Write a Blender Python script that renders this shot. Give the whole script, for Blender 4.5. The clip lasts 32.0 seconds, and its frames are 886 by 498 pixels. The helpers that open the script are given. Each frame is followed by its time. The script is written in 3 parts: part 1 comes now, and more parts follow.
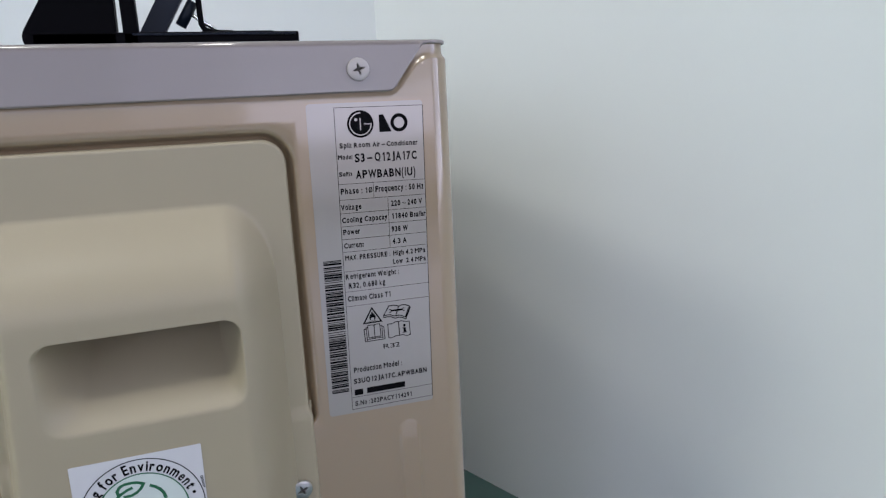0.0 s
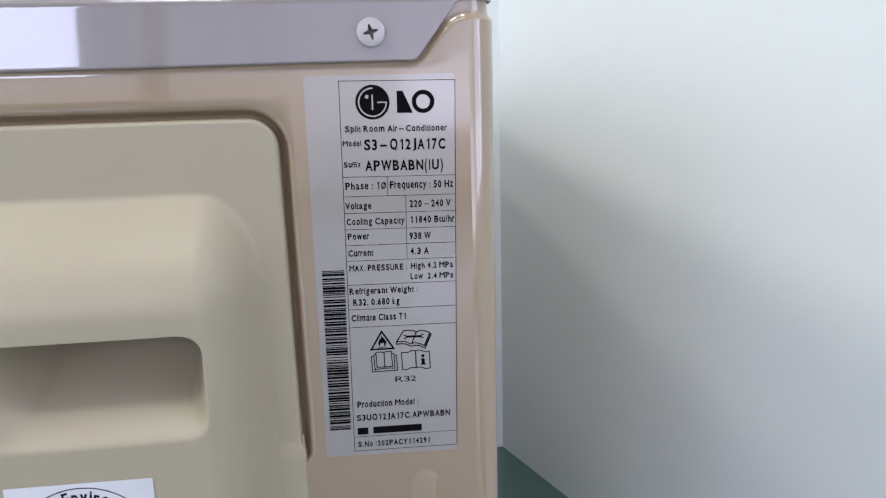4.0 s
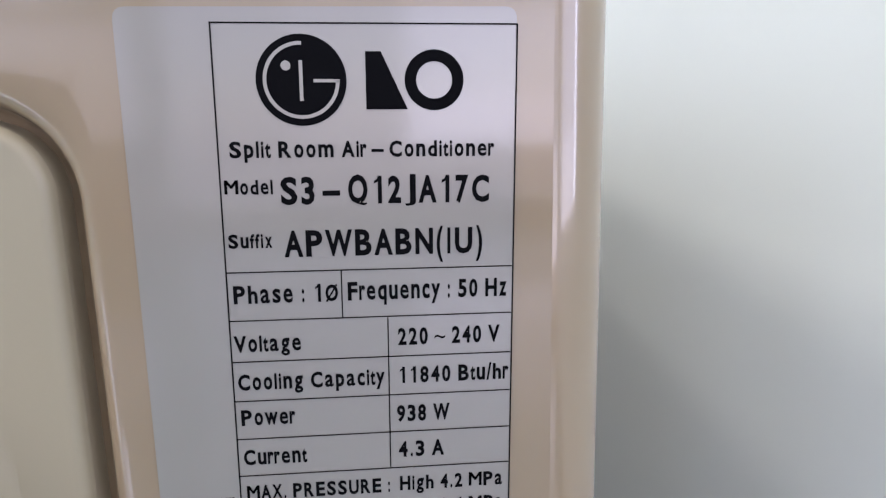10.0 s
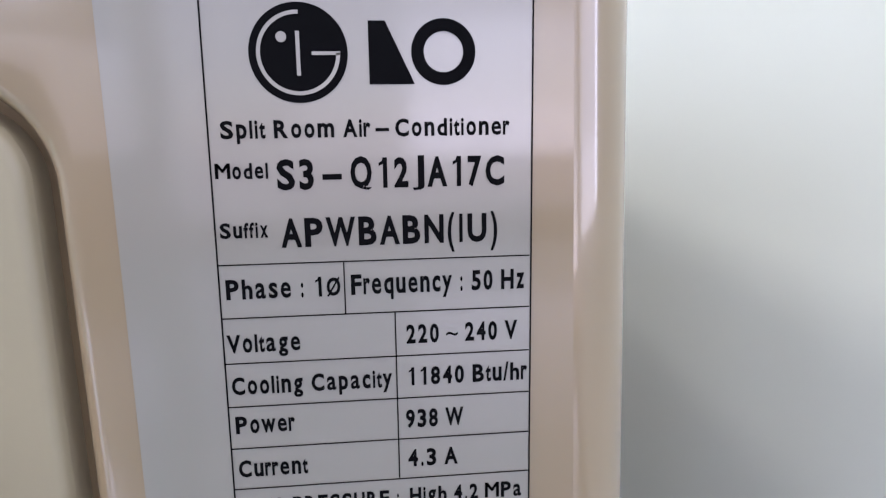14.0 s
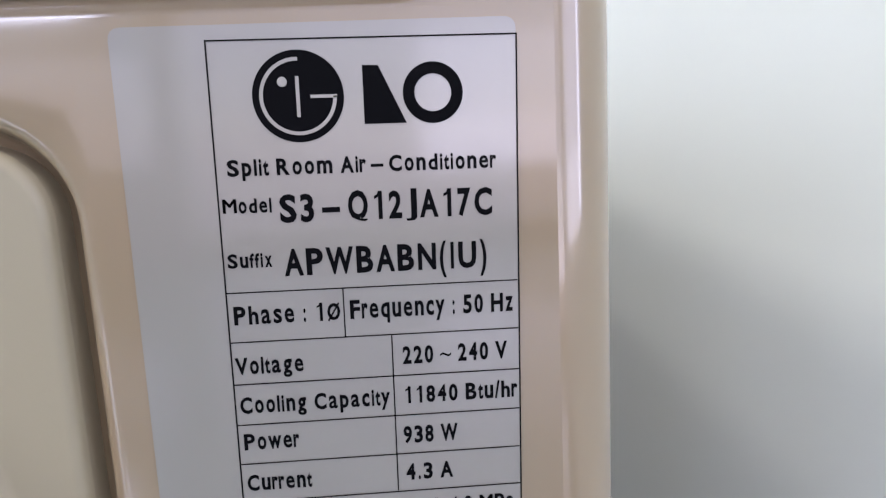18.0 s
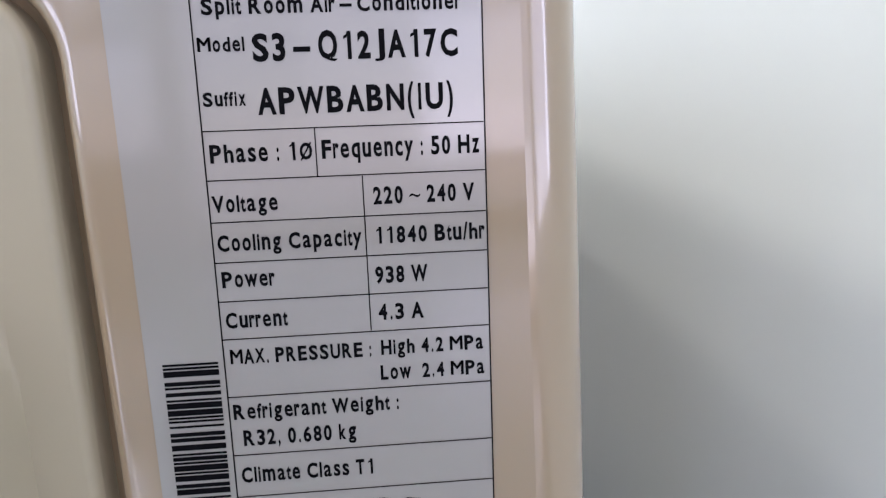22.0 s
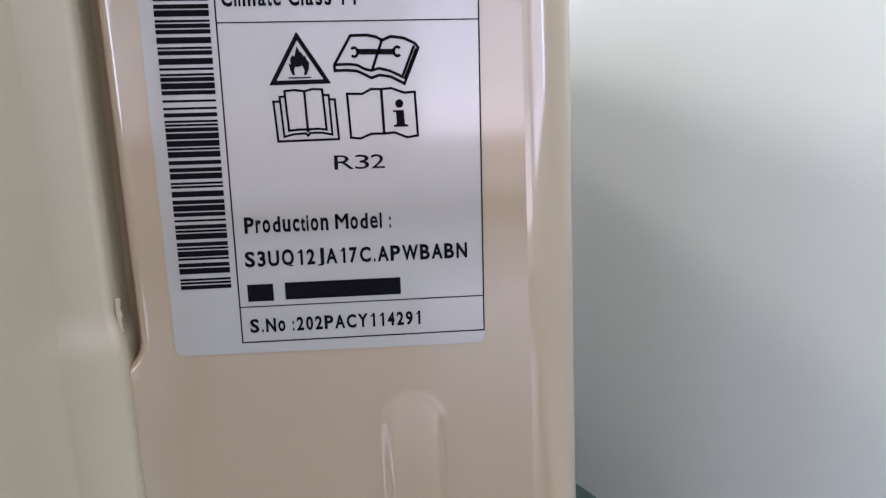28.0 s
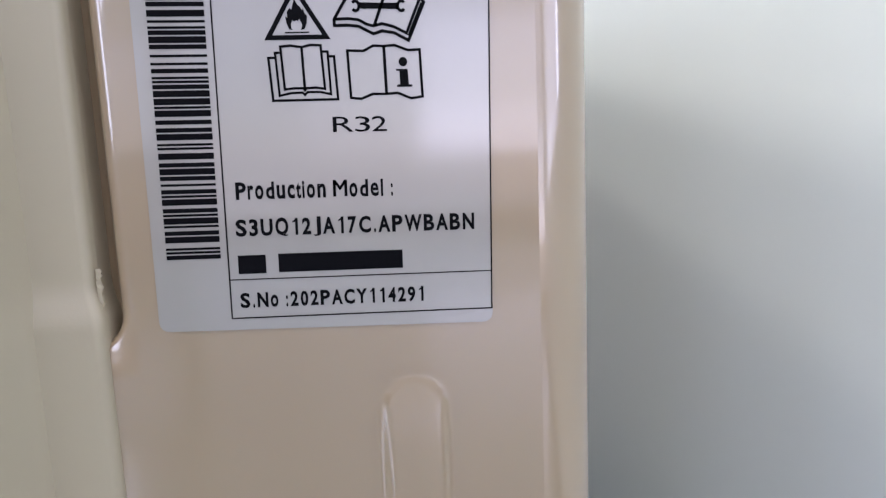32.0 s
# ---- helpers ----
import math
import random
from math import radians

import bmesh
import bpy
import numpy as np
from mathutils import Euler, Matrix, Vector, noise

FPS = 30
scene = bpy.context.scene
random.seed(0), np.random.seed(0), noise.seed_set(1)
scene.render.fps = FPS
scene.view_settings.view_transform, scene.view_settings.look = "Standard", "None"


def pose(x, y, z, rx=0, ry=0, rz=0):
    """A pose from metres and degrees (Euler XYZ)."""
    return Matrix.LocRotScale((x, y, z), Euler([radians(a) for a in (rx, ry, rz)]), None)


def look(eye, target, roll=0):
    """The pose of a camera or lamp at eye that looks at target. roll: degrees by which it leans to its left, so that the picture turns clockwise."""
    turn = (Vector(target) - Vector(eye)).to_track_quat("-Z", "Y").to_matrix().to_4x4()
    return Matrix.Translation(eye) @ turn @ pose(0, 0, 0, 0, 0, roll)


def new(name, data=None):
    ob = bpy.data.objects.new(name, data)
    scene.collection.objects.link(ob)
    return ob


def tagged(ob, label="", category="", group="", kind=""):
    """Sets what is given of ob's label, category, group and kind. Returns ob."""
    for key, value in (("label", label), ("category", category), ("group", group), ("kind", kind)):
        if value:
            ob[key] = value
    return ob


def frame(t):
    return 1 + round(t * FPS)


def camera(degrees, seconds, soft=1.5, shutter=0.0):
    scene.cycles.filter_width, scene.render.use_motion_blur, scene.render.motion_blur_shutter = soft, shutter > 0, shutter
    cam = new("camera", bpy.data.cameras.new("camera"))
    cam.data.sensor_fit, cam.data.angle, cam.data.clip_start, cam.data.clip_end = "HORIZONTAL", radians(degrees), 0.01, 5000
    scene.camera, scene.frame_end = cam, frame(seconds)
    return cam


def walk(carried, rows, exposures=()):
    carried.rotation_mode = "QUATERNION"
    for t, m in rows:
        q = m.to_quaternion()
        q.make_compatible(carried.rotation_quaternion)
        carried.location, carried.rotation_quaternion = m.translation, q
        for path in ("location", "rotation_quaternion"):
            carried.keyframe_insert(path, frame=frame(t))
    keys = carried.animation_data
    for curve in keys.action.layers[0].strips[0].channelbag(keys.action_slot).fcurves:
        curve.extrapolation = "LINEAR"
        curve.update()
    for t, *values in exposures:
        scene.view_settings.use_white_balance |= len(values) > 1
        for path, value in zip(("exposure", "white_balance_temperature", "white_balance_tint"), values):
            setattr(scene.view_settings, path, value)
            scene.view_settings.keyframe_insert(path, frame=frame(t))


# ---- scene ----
cam = camera(67.0, 32.0, soft=1.3)
ROWS = [
    (0, -0.06801, -0.34024, 0.50661, 77.911, 2.729, -20.422),
    (0.5, -0.06794, -0.33684, 0.50260, 78.026, 3.112, -19.476),
    (1, -0.07166, -0.33567, 0.50188, 78.117, 2.694, -18.537),
    (1.5, -0.07232, -0.32926, 0.49916, 77.950, 2.408, -18.215),
    (2, -0.07109, -0.32151, 0.49954, 77.887, 2.587, -17.141),
    (2.5, -0.05811, -0.31269, 0.49668, 78.398, 2.230, -16.227),
    (4.5, 0.01653, -0.25367, 0.50231, 76.839, 1.658, -5.436),
    (5, 0.00975, -0.22114, 0.50432, 76.349, 0.906, -6.842),
    (5.5, 0.00998, -0.20524, 0.50810, 74.900, 1.975, -7.726),
    (6, 0.01194, -0.21500, 0.51699, 73.856, 0.316, -9.072),
    (6.5, 0.00071, -0.20246, 0.51444, 76.825, 0.444, -6.965),
    (7, 0.00022, -0.18038, 0.50875, 76.933, 0.259, -6.879),
    (7.5, 0.00401, -0.16293, 0.50749, 76.751, -0.212, -7.139),
    (8, 0.01198, -0.14634, 0.50462, 76.625, -0.455, -7.145),
    (8.5, 0.01881, -0.13050, 0.50164, 76.634, -0.296, -6.641),
    (9, 0.02308, -0.11959, 0.50173, 77.642, 0.101, -6.426),
    (9.5, 0.02361, -0.11126, 0.49690, 78.384, 0.668, -6.269),
    (10, 0.02353, -0.10817, 0.49332, 78.931, 1.174, -6.081),
    (10.5, 0.02432, -0.10696, 0.49289, 79.139, 1.212, -5.667),
    (11, 0.02354, -0.10709, 0.48771, 79.142, 1.398, -6.407),
    (11.5, 0.02320, -0.10570, 0.48609, 79.571, 1.650, -6.621),
    (12, 0.02205, -0.10477, 0.48838, 79.789, 1.607, -6.252),
    (12.5, 0.02373, -0.10239, 0.49127, 79.720, 1.606, -5.546),
    (13, 0.02419, -0.09990, 0.49220, 79.833, 1.618, -5.458),
    (13.5, 0.02389, -0.09871, 0.49112, 79.514, 1.666, -5.490),
    (14, 0.02288, -0.09949, 0.48811, 79.936, 1.839, -6.016),
    (14.5, 0.02248, -0.10192, 0.48488, 79.566, 1.923, -6.726),
    (16.5, 0.02785, -0.10629, 0.48926, 80.750, 2.794, -4.525),
    (17, 0.02439, -0.10693, 0.49341, 80.914, 2.627, -5.229),
    (17.5, 0.02510, -0.10572, 0.49211, 80.674, 2.870, -4.878),
    (18, 0.02588, -0.10604, 0.49192, 80.726, 2.742, -4.918),
    (18.5, 0.02669, -0.10714, 0.49122, 80.660, 2.735, -4.942),
    (19, 0.02770, -0.10810, 0.49014, 80.737, 3.009, -4.800),
    (19.5, 0.02692, -0.10866, 0.48800, 80.855, 3.103, -4.759),
    (20, 0.02811, -0.10855, 0.48694, 80.710, 3.198, -4.562),
    (20.5, 0.02811, -0.10791, 0.48356, 79.687, 3.188, -5.256),
    (21, 0.02641, -0.10914, 0.47812, 79.758, 2.744, -5.686),
    (21.5, 0.02695, -0.11185, 0.47229, 79.899, 2.860, -5.207),
    (22, 0.03021, -0.11459, 0.46764, 79.973, 3.121, -4.482),
    (22.5, 0.03135, -0.11902, 0.46381, 80.477, 3.297, -3.926),
    (23, 0.03232, -0.12067, 0.45661, 80.706, 3.143, -2.941),
    (23.5, 0.02843, -0.11977, 0.44777, 80.512, 3.287, -3.800),
    (24, 0.02559, -0.12186, 0.44182, 80.540, 3.120, -4.701),
    (24.5, 0.02535, -0.12153, 0.43556, 80.896, 3.363, -4.897),
    (25, 0.02649, -0.12360, 0.42662, 80.464, 3.238, -4.332),
    (25.5, 0.02796, -0.12546, 0.41971, 80.551, 3.273, -3.638),
    (27.5, 0.02648, -0.12637, 0.39659, 79.480, 3.109, -5.454),
    (28, 0.02626, -0.12644, 0.38359, 80.100, 2.648, -5.137),
    (28.5, 0.02683, -0.12414, 0.37676, 80.280, 2.796, -5.215),
    (29, 0.02827, -0.12141, 0.37223, 80.722, 2.829, -4.889),
    (29.5, 0.02700, -0.12144, 0.37566, 81.318, 2.456, -5.034),
    (30, 0.02910, -0.11990, 0.37345, 81.192, 2.531, -4.727),
    (30.5, 0.02849, -0.12043, 0.37538, 81.454, 2.284, -4.864),
    (31, 0.02740, -0.12003, 0.37293, 82.061, 2.207, -4.643),
    (31.5, 0.02593, -0.11874, 0.37360, 81.437, 2.265, -4.913),
    (32, 0.02591, -0.11911, 0.37370, 81.664, 2.271, -4.895),
]
EXPO = [(0.0, -0.76, 6420, 9.5), (1.0, -0.96, 6420, 9.5), (2.0, -0.93, 6420, 9.5), (2.5, -0.72, 6380, 9.5), (4.5, -0.25, 6350, 10.5), (6.2, -0.22, 6350, 10.5), (7.0, -0.30, 6440, 11.4),
        (13.0, -0.23, 6530, 12.8), (21.0, -0.22, 6540, 12.8), (25.0, -0.06, 6490, 12.8), (32.0, -0.03, 6450, 12.5)]
walk(cam, [(t, pose(x, y, z, rx, ry, rz)) for t, x, y, z, rx, ry, rz in ROWS], EXPO)

# ---- world and lights ----
world = bpy.data.worlds.new("sky")
scene.world = world
world.use_nodes = True
sky = world.node_tree.nodes.new("ShaderNodeTexSky")
sky.sky_type, sky.sun_disc = "NISHITA", False
sky.sun_elevation, sky.sun_rotation = radians(40), radians(150)
back = world.node_tree.nodes["Background"]
back.inputs["Strength"].default_value = 0.1
world.node_tree.links.new(sky.outputs["Color"], back.inputs["Color"])


def area(name, m, sx, sy, watts, colour):
    d = bpy.data.lights.new(name, "AREA")
    d.shape, d.size, d.size_y, d.energy, d.color = "RECTANGLE", sx, sy, watts, colour
    ob = new(name, d)
    ob.matrix_world = m
    return ob


LAMP_WARM, DAY, SHADED_DAY = (1.0, 0.985, 0.91), (0.70, 0.735, 1.0), (0.755, 0.735, 1.0)
LAMPS = ((-1.62, -0.35, 0.24, 1.20, 14.0), (-3.10, -0.60, 1.10, 1.20, 68.0), (0.06, -0.90, 0.12, 0.50, 8.0), (-0.65, -0.90, 0.40, 0.12, 12.0))
for lx, ly, lw, ll, watts in LAMPS:
    area("ceiling_lamp_light", pose(lx, ly, 2.70, 0, 0, 0), lw, ll, watts, LAMP_WARM)
# the first of these two is fill, added to brighten the east wall
area("window_daylight", look((-3.10, -3.17, 1.22), (-3.10, 0, 1.22)), 1.40, 1.35, 46.0, DAY)
area("window_daylight", look((-1.735, -3.17, 1.525), (-1.735, 0, 1.525)), 0.81, 0.73, 23.0, DAY)
# the shopfront is brightest low down and dimmer towards the west: x, z, width, height, watts
SHOPFRONT = ((0.90, 0.48, 1.40, 0.24, 4.2), (0.90, 0.80, 1.40, 0.40, 5.2), (0.90, 1.5725, 1.40, 1.145, 8.4), (-0.075, 1.2525, 0.55, 1.785, 4.2),
             (-0.625, 1.2525, 0.55, 1.785, 2.9), (0.35, 0.235, 2.50, 0.25, 1.6), (-1.58, 0.69, 1.05, 0.50, 1.6))
for wx, wz, ww, wh, watts in SHOPFRONT:
    area("shopfront_daylight", look((wx, -3.17, wz), (wx, 0, wz)), ww, wh, watts * 1.1, SHADED_DAY)
# the side window, with a strip lamp added for the streak on the bend
area("side_window_daylight", look((0.9170, -1.2740, 1.23), (-0.0130, -1.6410, 1.23)), 2.00, 1.46, 19.0, DAY)
area("side_window_streak_light", look((0.5400, -0.3360, 1.23), (-0.3900, -0.7030, 1.23)), 0.07, 1.46, 2.6, DAY)


# ---- materials ----
def material(name, colour, rough=0.5, metal=0.0, spec=0.5, coat=0.0, vary=0.05, scale=60.0, bump=0.0, bump_scale=900.0, stain=0.0, stain_scale=9.0, coat_rough=0.14, coat_ior=1.75):
    m = bpy.data.materials.new(name)
    m.use_nodes = True
    nt = m.node_tree
    n, link = nt.nodes, nt.links.new
    p = n["Principled BSDF"]
    p.inputs["Roughness"].default_value = rough
    p.inputs["Metallic"].default_value = metal
    p.inputs["Specular IOR Level"].default_value = spec
    p.inputs["Coat Weight"].default_value = coat
    p.inputs["Coat Roughness"].default_value = coat_rough
    p.inputs["Coat IOR"].default_value = coat_ior
    co = n.new("ShaderNodeTexCoord")
    fine, wide = n.new("ShaderNodeTexNoise"), n.new("ShaderNodeTexNoise")
    fine.inputs["Scale"].default_value, fine.inputs["Detail"].default_value = scale, 4
    wide.inputs["Scale"].default_value, wide.inputs["Detail"].default_value = stain_scale, 3
    for t in (fine, wide):
        link(co.outputs["Object"], t.inputs["Vector"])
    mix = n.new("ShaderNodeMix")
    mix.data_type = "RGBA"
    mix.inputs["A"].default_value = (*[c * (1 - vary) for c in colour], 1)
    mix.inputs["B"].default_value = (*[min(1, c * (1 + vary)) for c in colour], 1)
    link(fine.outputs["Fac"], mix.inputs["Factor"])
    last = mix.outputs["Result"]
    if stain:
        ramp = n.new("ShaderNodeValToRGB")
        ramp.color_ramp.elements[0].position, ramp.color_ramp.elements[1].position = 0.45, 0.75
        link(wide.outputs["Fac"], ramp.inputs["Fac"])
        m2 = n.new("ShaderNodeMix")
        m2.data_type = "RGBA"
        m2.inputs["B"].default_value = (*[c * (1 - stain) for c in colour], 1)
        link(ramp.outputs["Color"], m2.inputs["Factor"])
        link(last, m2.inputs["A"])
        last = m2.outputs["Result"]
    link(last, p.inputs["Base Color"])
    rr = n.new("ShaderNodeMapRange")
    rr.inputs["To Min"].default_value, rr.inputs["To Max"].default_value = rough * 0.85, min(1, rough * 1.15)
    link(wide.outputs["Fac"], rr.inputs["Value"])
    link(rr.outputs["Result"], p.inputs["Roughness"])
    if bump:
        tex, b = n.new("ShaderNodeTexNoise"), n.new("ShaderNodeBump")
        tex.inputs["Scale"].default_value, tex.inputs["Detail"].default_value = bump_scale, 2
        b.inputs["Strength"].default_value, b.inputs["Distance"].default_value = bump, 0.0004
        link(co.outputs["Object"], tex.inputs["Vector"])
        link(tex.outputs["Fac"], b.inputs["Height"])
        link(b.outputs["Normal"], p.inputs["Normal"])
    return m


def clear_glass():
    m = bpy.data.materials.new("clear_glass")
    m.use_nodes = True
    p = m.node_tree.nodes["Principled BSDF"]
    p.inputs["Transmission Weight"].default_value, p.inputs["Roughness"].default_value = 1.0, 0.02
    return m


def glow(name, colour, strength):
    m = material(name, colour)
    p = m.node_tree.nodes["Principled BSDF"]
    p.inputs["Emission Color"].default_value, p.inputs["Emission Strength"].default_value = (*colour, 1), strength
    return m


PAINT = material("beige_enamel", (0.300, 0.216, 0.132), 0.30, spec=0.5, coat=1.0, coat_rough=0.08, vary=0.02, scale=35, bump=0.04, bump_scale=450)
LIDPAINT = material("beige_enamel_lid", (0.225, 0.190, 0.178), 0.30, spec=0.5, coat=0.85, coat_rough=0.04, vary=0.02, scale=35, bump=0.14, bump_scale=420)
PLASTIC = material("cream_plastic", (0.362, 0.310, 0.212), 0.48, coat=0.12, coat_rough=0.25, coat_ior=1.5, vary=0.02, scale=40, bump=0.05, bump_scale=1500)
PAPER = material("white_label_film", (0.286, 0.256, 0.226), 0.30, spec=0.5, coat=1.0, coat_rough=0.10, coat_ior=1.9, vary=0.012, scale=80, bump=0.02, bump_scale=300)
STICKER = material("white_sticker_film", (0.62, 0.61, 0.62), 0.35, spec=0.5, coat=0.4, vary=0.015, scale=80, bump=0.02, bump_scale=300)
INK = material("black_ink", (0.003, 0.003, 0.004), 0.6, spec=0.05, vary=0.1)
GREEN_INK = material("green_ink", (0.012, 0.12, 0.05), 0.5, vary=0.1)
PALE_GREEN = material("pale_green_ink", (0.60, 0.66, 0.62), 0.45, vary=0.03)
STEEL = material("zinc_screw", (0.46, 0.42, 0.40), 0.33, metal=0.15, vary=0.05, scale=400)
BARE = material("bare_steel", (0.50, 0.49, 0.48), 0.30, metal=1.0, vary=0.08, scale=400)
# dark for the feet, and for shade painted into the screw crosses
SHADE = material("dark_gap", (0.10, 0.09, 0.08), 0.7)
BLACK = material("black_gloss", (0.002, 0.002, 0.003), 0.5, spec=0.04, vary=0.2, scale=50, bump=0.03)
NAVY = material("blue_black_plastic", (0.007, 0.011, 0.020), 0.35, spec=0.2, vary=0.2, scale=50)
CHROME = material("bright_steel", (0.75, 0.75, 0.74), 0.18, metal=1.0)
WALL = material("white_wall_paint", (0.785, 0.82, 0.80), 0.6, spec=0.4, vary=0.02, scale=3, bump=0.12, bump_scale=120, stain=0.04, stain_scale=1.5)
# kept dark so the unseen south wall bounces little light onto the panel
DIM = material("low_bounce_wall_paint", (0.30, 0.28, 0.26), 0.7, vary=0.04, scale=3, bump=0.1, bump_scale=120, stain=0.08, stain_scale=1.5)
CEIL = material("white_ceiling_paint", (0.55, 0.55, 0.54), 0.8, vary=0.02, scale=4)
FLOOR = material("green_floor", (0.018, 0.105, 0.085), 0.45, coat=1.0, coat_rough=0.12, coat_ior=2.2, vary=0.12, scale=30, bump=0.1, bump_scale=200, stain=0.15, stain_scale=4)
FRAME = material("white_frame", (0.75, 0.75, 0.74), 0.4)


# ---- mesh helpers ----
def finish(bm, smooth=True, clean=True):
    if clean:
        bmesh.ops.remove_doubles(bm, verts=bm.verts, dist=1e-6)
    bmesh.ops.recalc_face_normals(bm, faces=bm.faces)
    for f in bm.faces:
        f.smooth = smooth


def part(name, bm, mat, parent=None, label="", at=None):
    me = bpy.data.meshes.new(name)
    bm.to_mesh(me)
    bm.free()
    me.materials.append(mat)
    ob = new(name, me)
    if parent:
        ob.parent = parent
        if parent.type == "EMPTY":
            ob.location = -Vector(parent.location)
    if label:
        ob["label"] = label
    return ob


def thing(name, at, label, category, kind="", group=""):
    e = new(name)
    e.empty_display_size = 0.1
    e.location = at
    return tagged(e, label, category, group, kind)


def box_bm(x0, x1, y0, y1, z0, z1, bevel=0.0, bm=None, m=None):
    made = bmesh.new()
    bmesh.ops.create_cube(made, size=1)
    for v in made.verts:
        v.co = Vector((x0 + (v.co.x + 0.5) * (x1 - x0), y0 + (v.co.y + 0.5) * (y1 - y0), z0 + (v.co.z + 0.5) * (z1 - z0)))
    if bevel:
        bmesh.ops.bevel(made, geom=made.edges[:], offset=bevel, segments=2, affect="EDGES", profile=0.6)
    if m is not None:
        made.transform(m)
    return made


def prism(outline, y0, y1, bevel=0.0):
    """Outline of (x, z) pushed from y0 to y1."""
    bm = bmesh.new()
    a = [bm.verts.new((x, y0, z)) for x, z in outline]
    b = [bm.verts.new((x, y1, z)) for x, z in outline]
    bm.faces.new(a), bm.faces.new(b[::-1])
    for i in range(len(a)):
        j = (i + 1) % len(a)
        bm.faces.new((a[i], b[i], b[j], a[j]))
    bmesh.ops.recalc_face_normals(bm, faces=bm.faces)
    if bevel:
        bmesh.ops.bevel(bm, geom=bm.edges[:], offset=bevel, segments=2, affect="EDGES")
    return bm


def tube(points, r, sides=12):
    bm = bmesh.new()
    rings = []
    for i, p in enumerate(points):
        p = Vector(p)
        d = (Vector(points[min(i + 1, len(points) - 1)]) - Vector(points[max(i - 1, 0)])).normalized()
        s = d.orthogonal().normalized() if i == 0 else (side - d * side.dot(d)).normalized()
        side = s
        t = d.cross(s)
        rings.append([bm.verts.new(p + r * (math.cos(a) * s + math.sin(a) * t)) for a in [2 * math.pi * k / sides for k in range(sides)]])
    for a, b in zip(rings, rings[1:]):
        for k in range(sides):
            bm.faces.new((a[k], a[(k + 1) % sides], b[(k + 1) % sides], b[k]))
    bm.faces.new(rings[0]), bm.faces.new(rings[-1])
    finish(bm)
    return bm


def rounded(x0, x1, z0, z1, r, n=10):
    """Rounded rectangle, r for the corners (tr, tl, bl, br)."""
    out = []
    for cx, cz, a, rr in ((x1, z1, 0, r[0]), (x0, z1, 90, r[1]), (x0, z0, 180, r[2]), (x1, z0, 270, r[3])):
        sx, sz = (-1 if cx == x1 else 1), (-1 if cz == z1 else 1)
        for k in range(n + 1):
            t = radians(a + 90 * k / n)
            out.append((cx + sx * rr + rr * math.cos(t), cz + sz * rr + rr * math.sin(t)))
    return out


def smooth_step(t):
    t = max(0.0, min(1.0, t))
    return t * t * (3 - 2 * t)


# ---- room ----
def wall_between(name, a, b, z0, z1, thick, mat, holes=()):
    """A wall whose inner face runs from a to b in plan; the room lies to the left of the way from a to b. holes: (s0, s1, z0, z1) along it."""
    a, b = Vector((*a, 0)), Vector((*b, 0))
    d = (b - a).normalized()
    out = Vector((d.y, -d.x, 0))
    ln = (b - a).length
    blocks = [(0, ln, z0, z1)]
    for s0, s1, h0, h1 in holes:
        q = blocks.pop()
        blocks += [(q[0], s0, z0, z1), (s0, s1, h1, z1)] + ([(s0, s1, z0, h0)] if h0 > z0 else []) + [(s1, q[1], z0, z1)]
    bm = bmesh.new()
    for s0, s1, h0, h1 in blocks:
        vs = [bm.verts.new(a + d * s + out * o + Vector((0, 0, h))) for s in (s0, s1) for o in (0, thick) for h in (h0, h1)]
        for q in ((0, 1, 5, 4), (2, 6, 7, 3), (0, 4, 6, 2), (1, 3, 7, 5), (0, 2, 3, 1), (4, 5, 7, 6)):
            bm.faces.new([vs[i] for i in q])
    finish(bm, smooth=False, clean=False)
    return tagged(part(name, bm, mat), "smooth painted plaster wall", "wall", kind="structure")


SOUTH = -3.2
NORTH = 0.600
CORNER, NEAR = (0.425 - 0.395 * NORTH, NORTH), (0.425 - 0.395 * SOUTH, SOUTH)
wall_between("wall_east", NEAR, CORNER, 0, 2.8, 0.12, WALL, holes=((1.075, 3.145, 0.46, 2.0),))
wall_between("wall_north", CORNER, (-4.0, NORTH), 0, 2.8, 0.12, WALL)
wall_between("wall_west", (-4.0, NORTH), (-4.0, SOUTH), 0, 2.8, 0.12, WALL)
# unseen wall, its grey chosen to hold down frontal bounce light
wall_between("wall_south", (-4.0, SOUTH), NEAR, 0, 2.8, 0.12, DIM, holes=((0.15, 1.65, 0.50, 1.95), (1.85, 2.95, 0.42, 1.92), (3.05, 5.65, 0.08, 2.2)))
tagged(part("floor", box_bm(-4.2, 2.6, -3.4, 0.9, -0.1, 0.0), FLOOR), "dark green smooth floor with faint wear", "floor", kind="structure")
tagged(part("ceiling", box_bm(-4.2, 2.6, -3.4, 0.9, 2.8, 2.9), CEIL), "plain white painted ceiling", "ceiling", kind="structure")

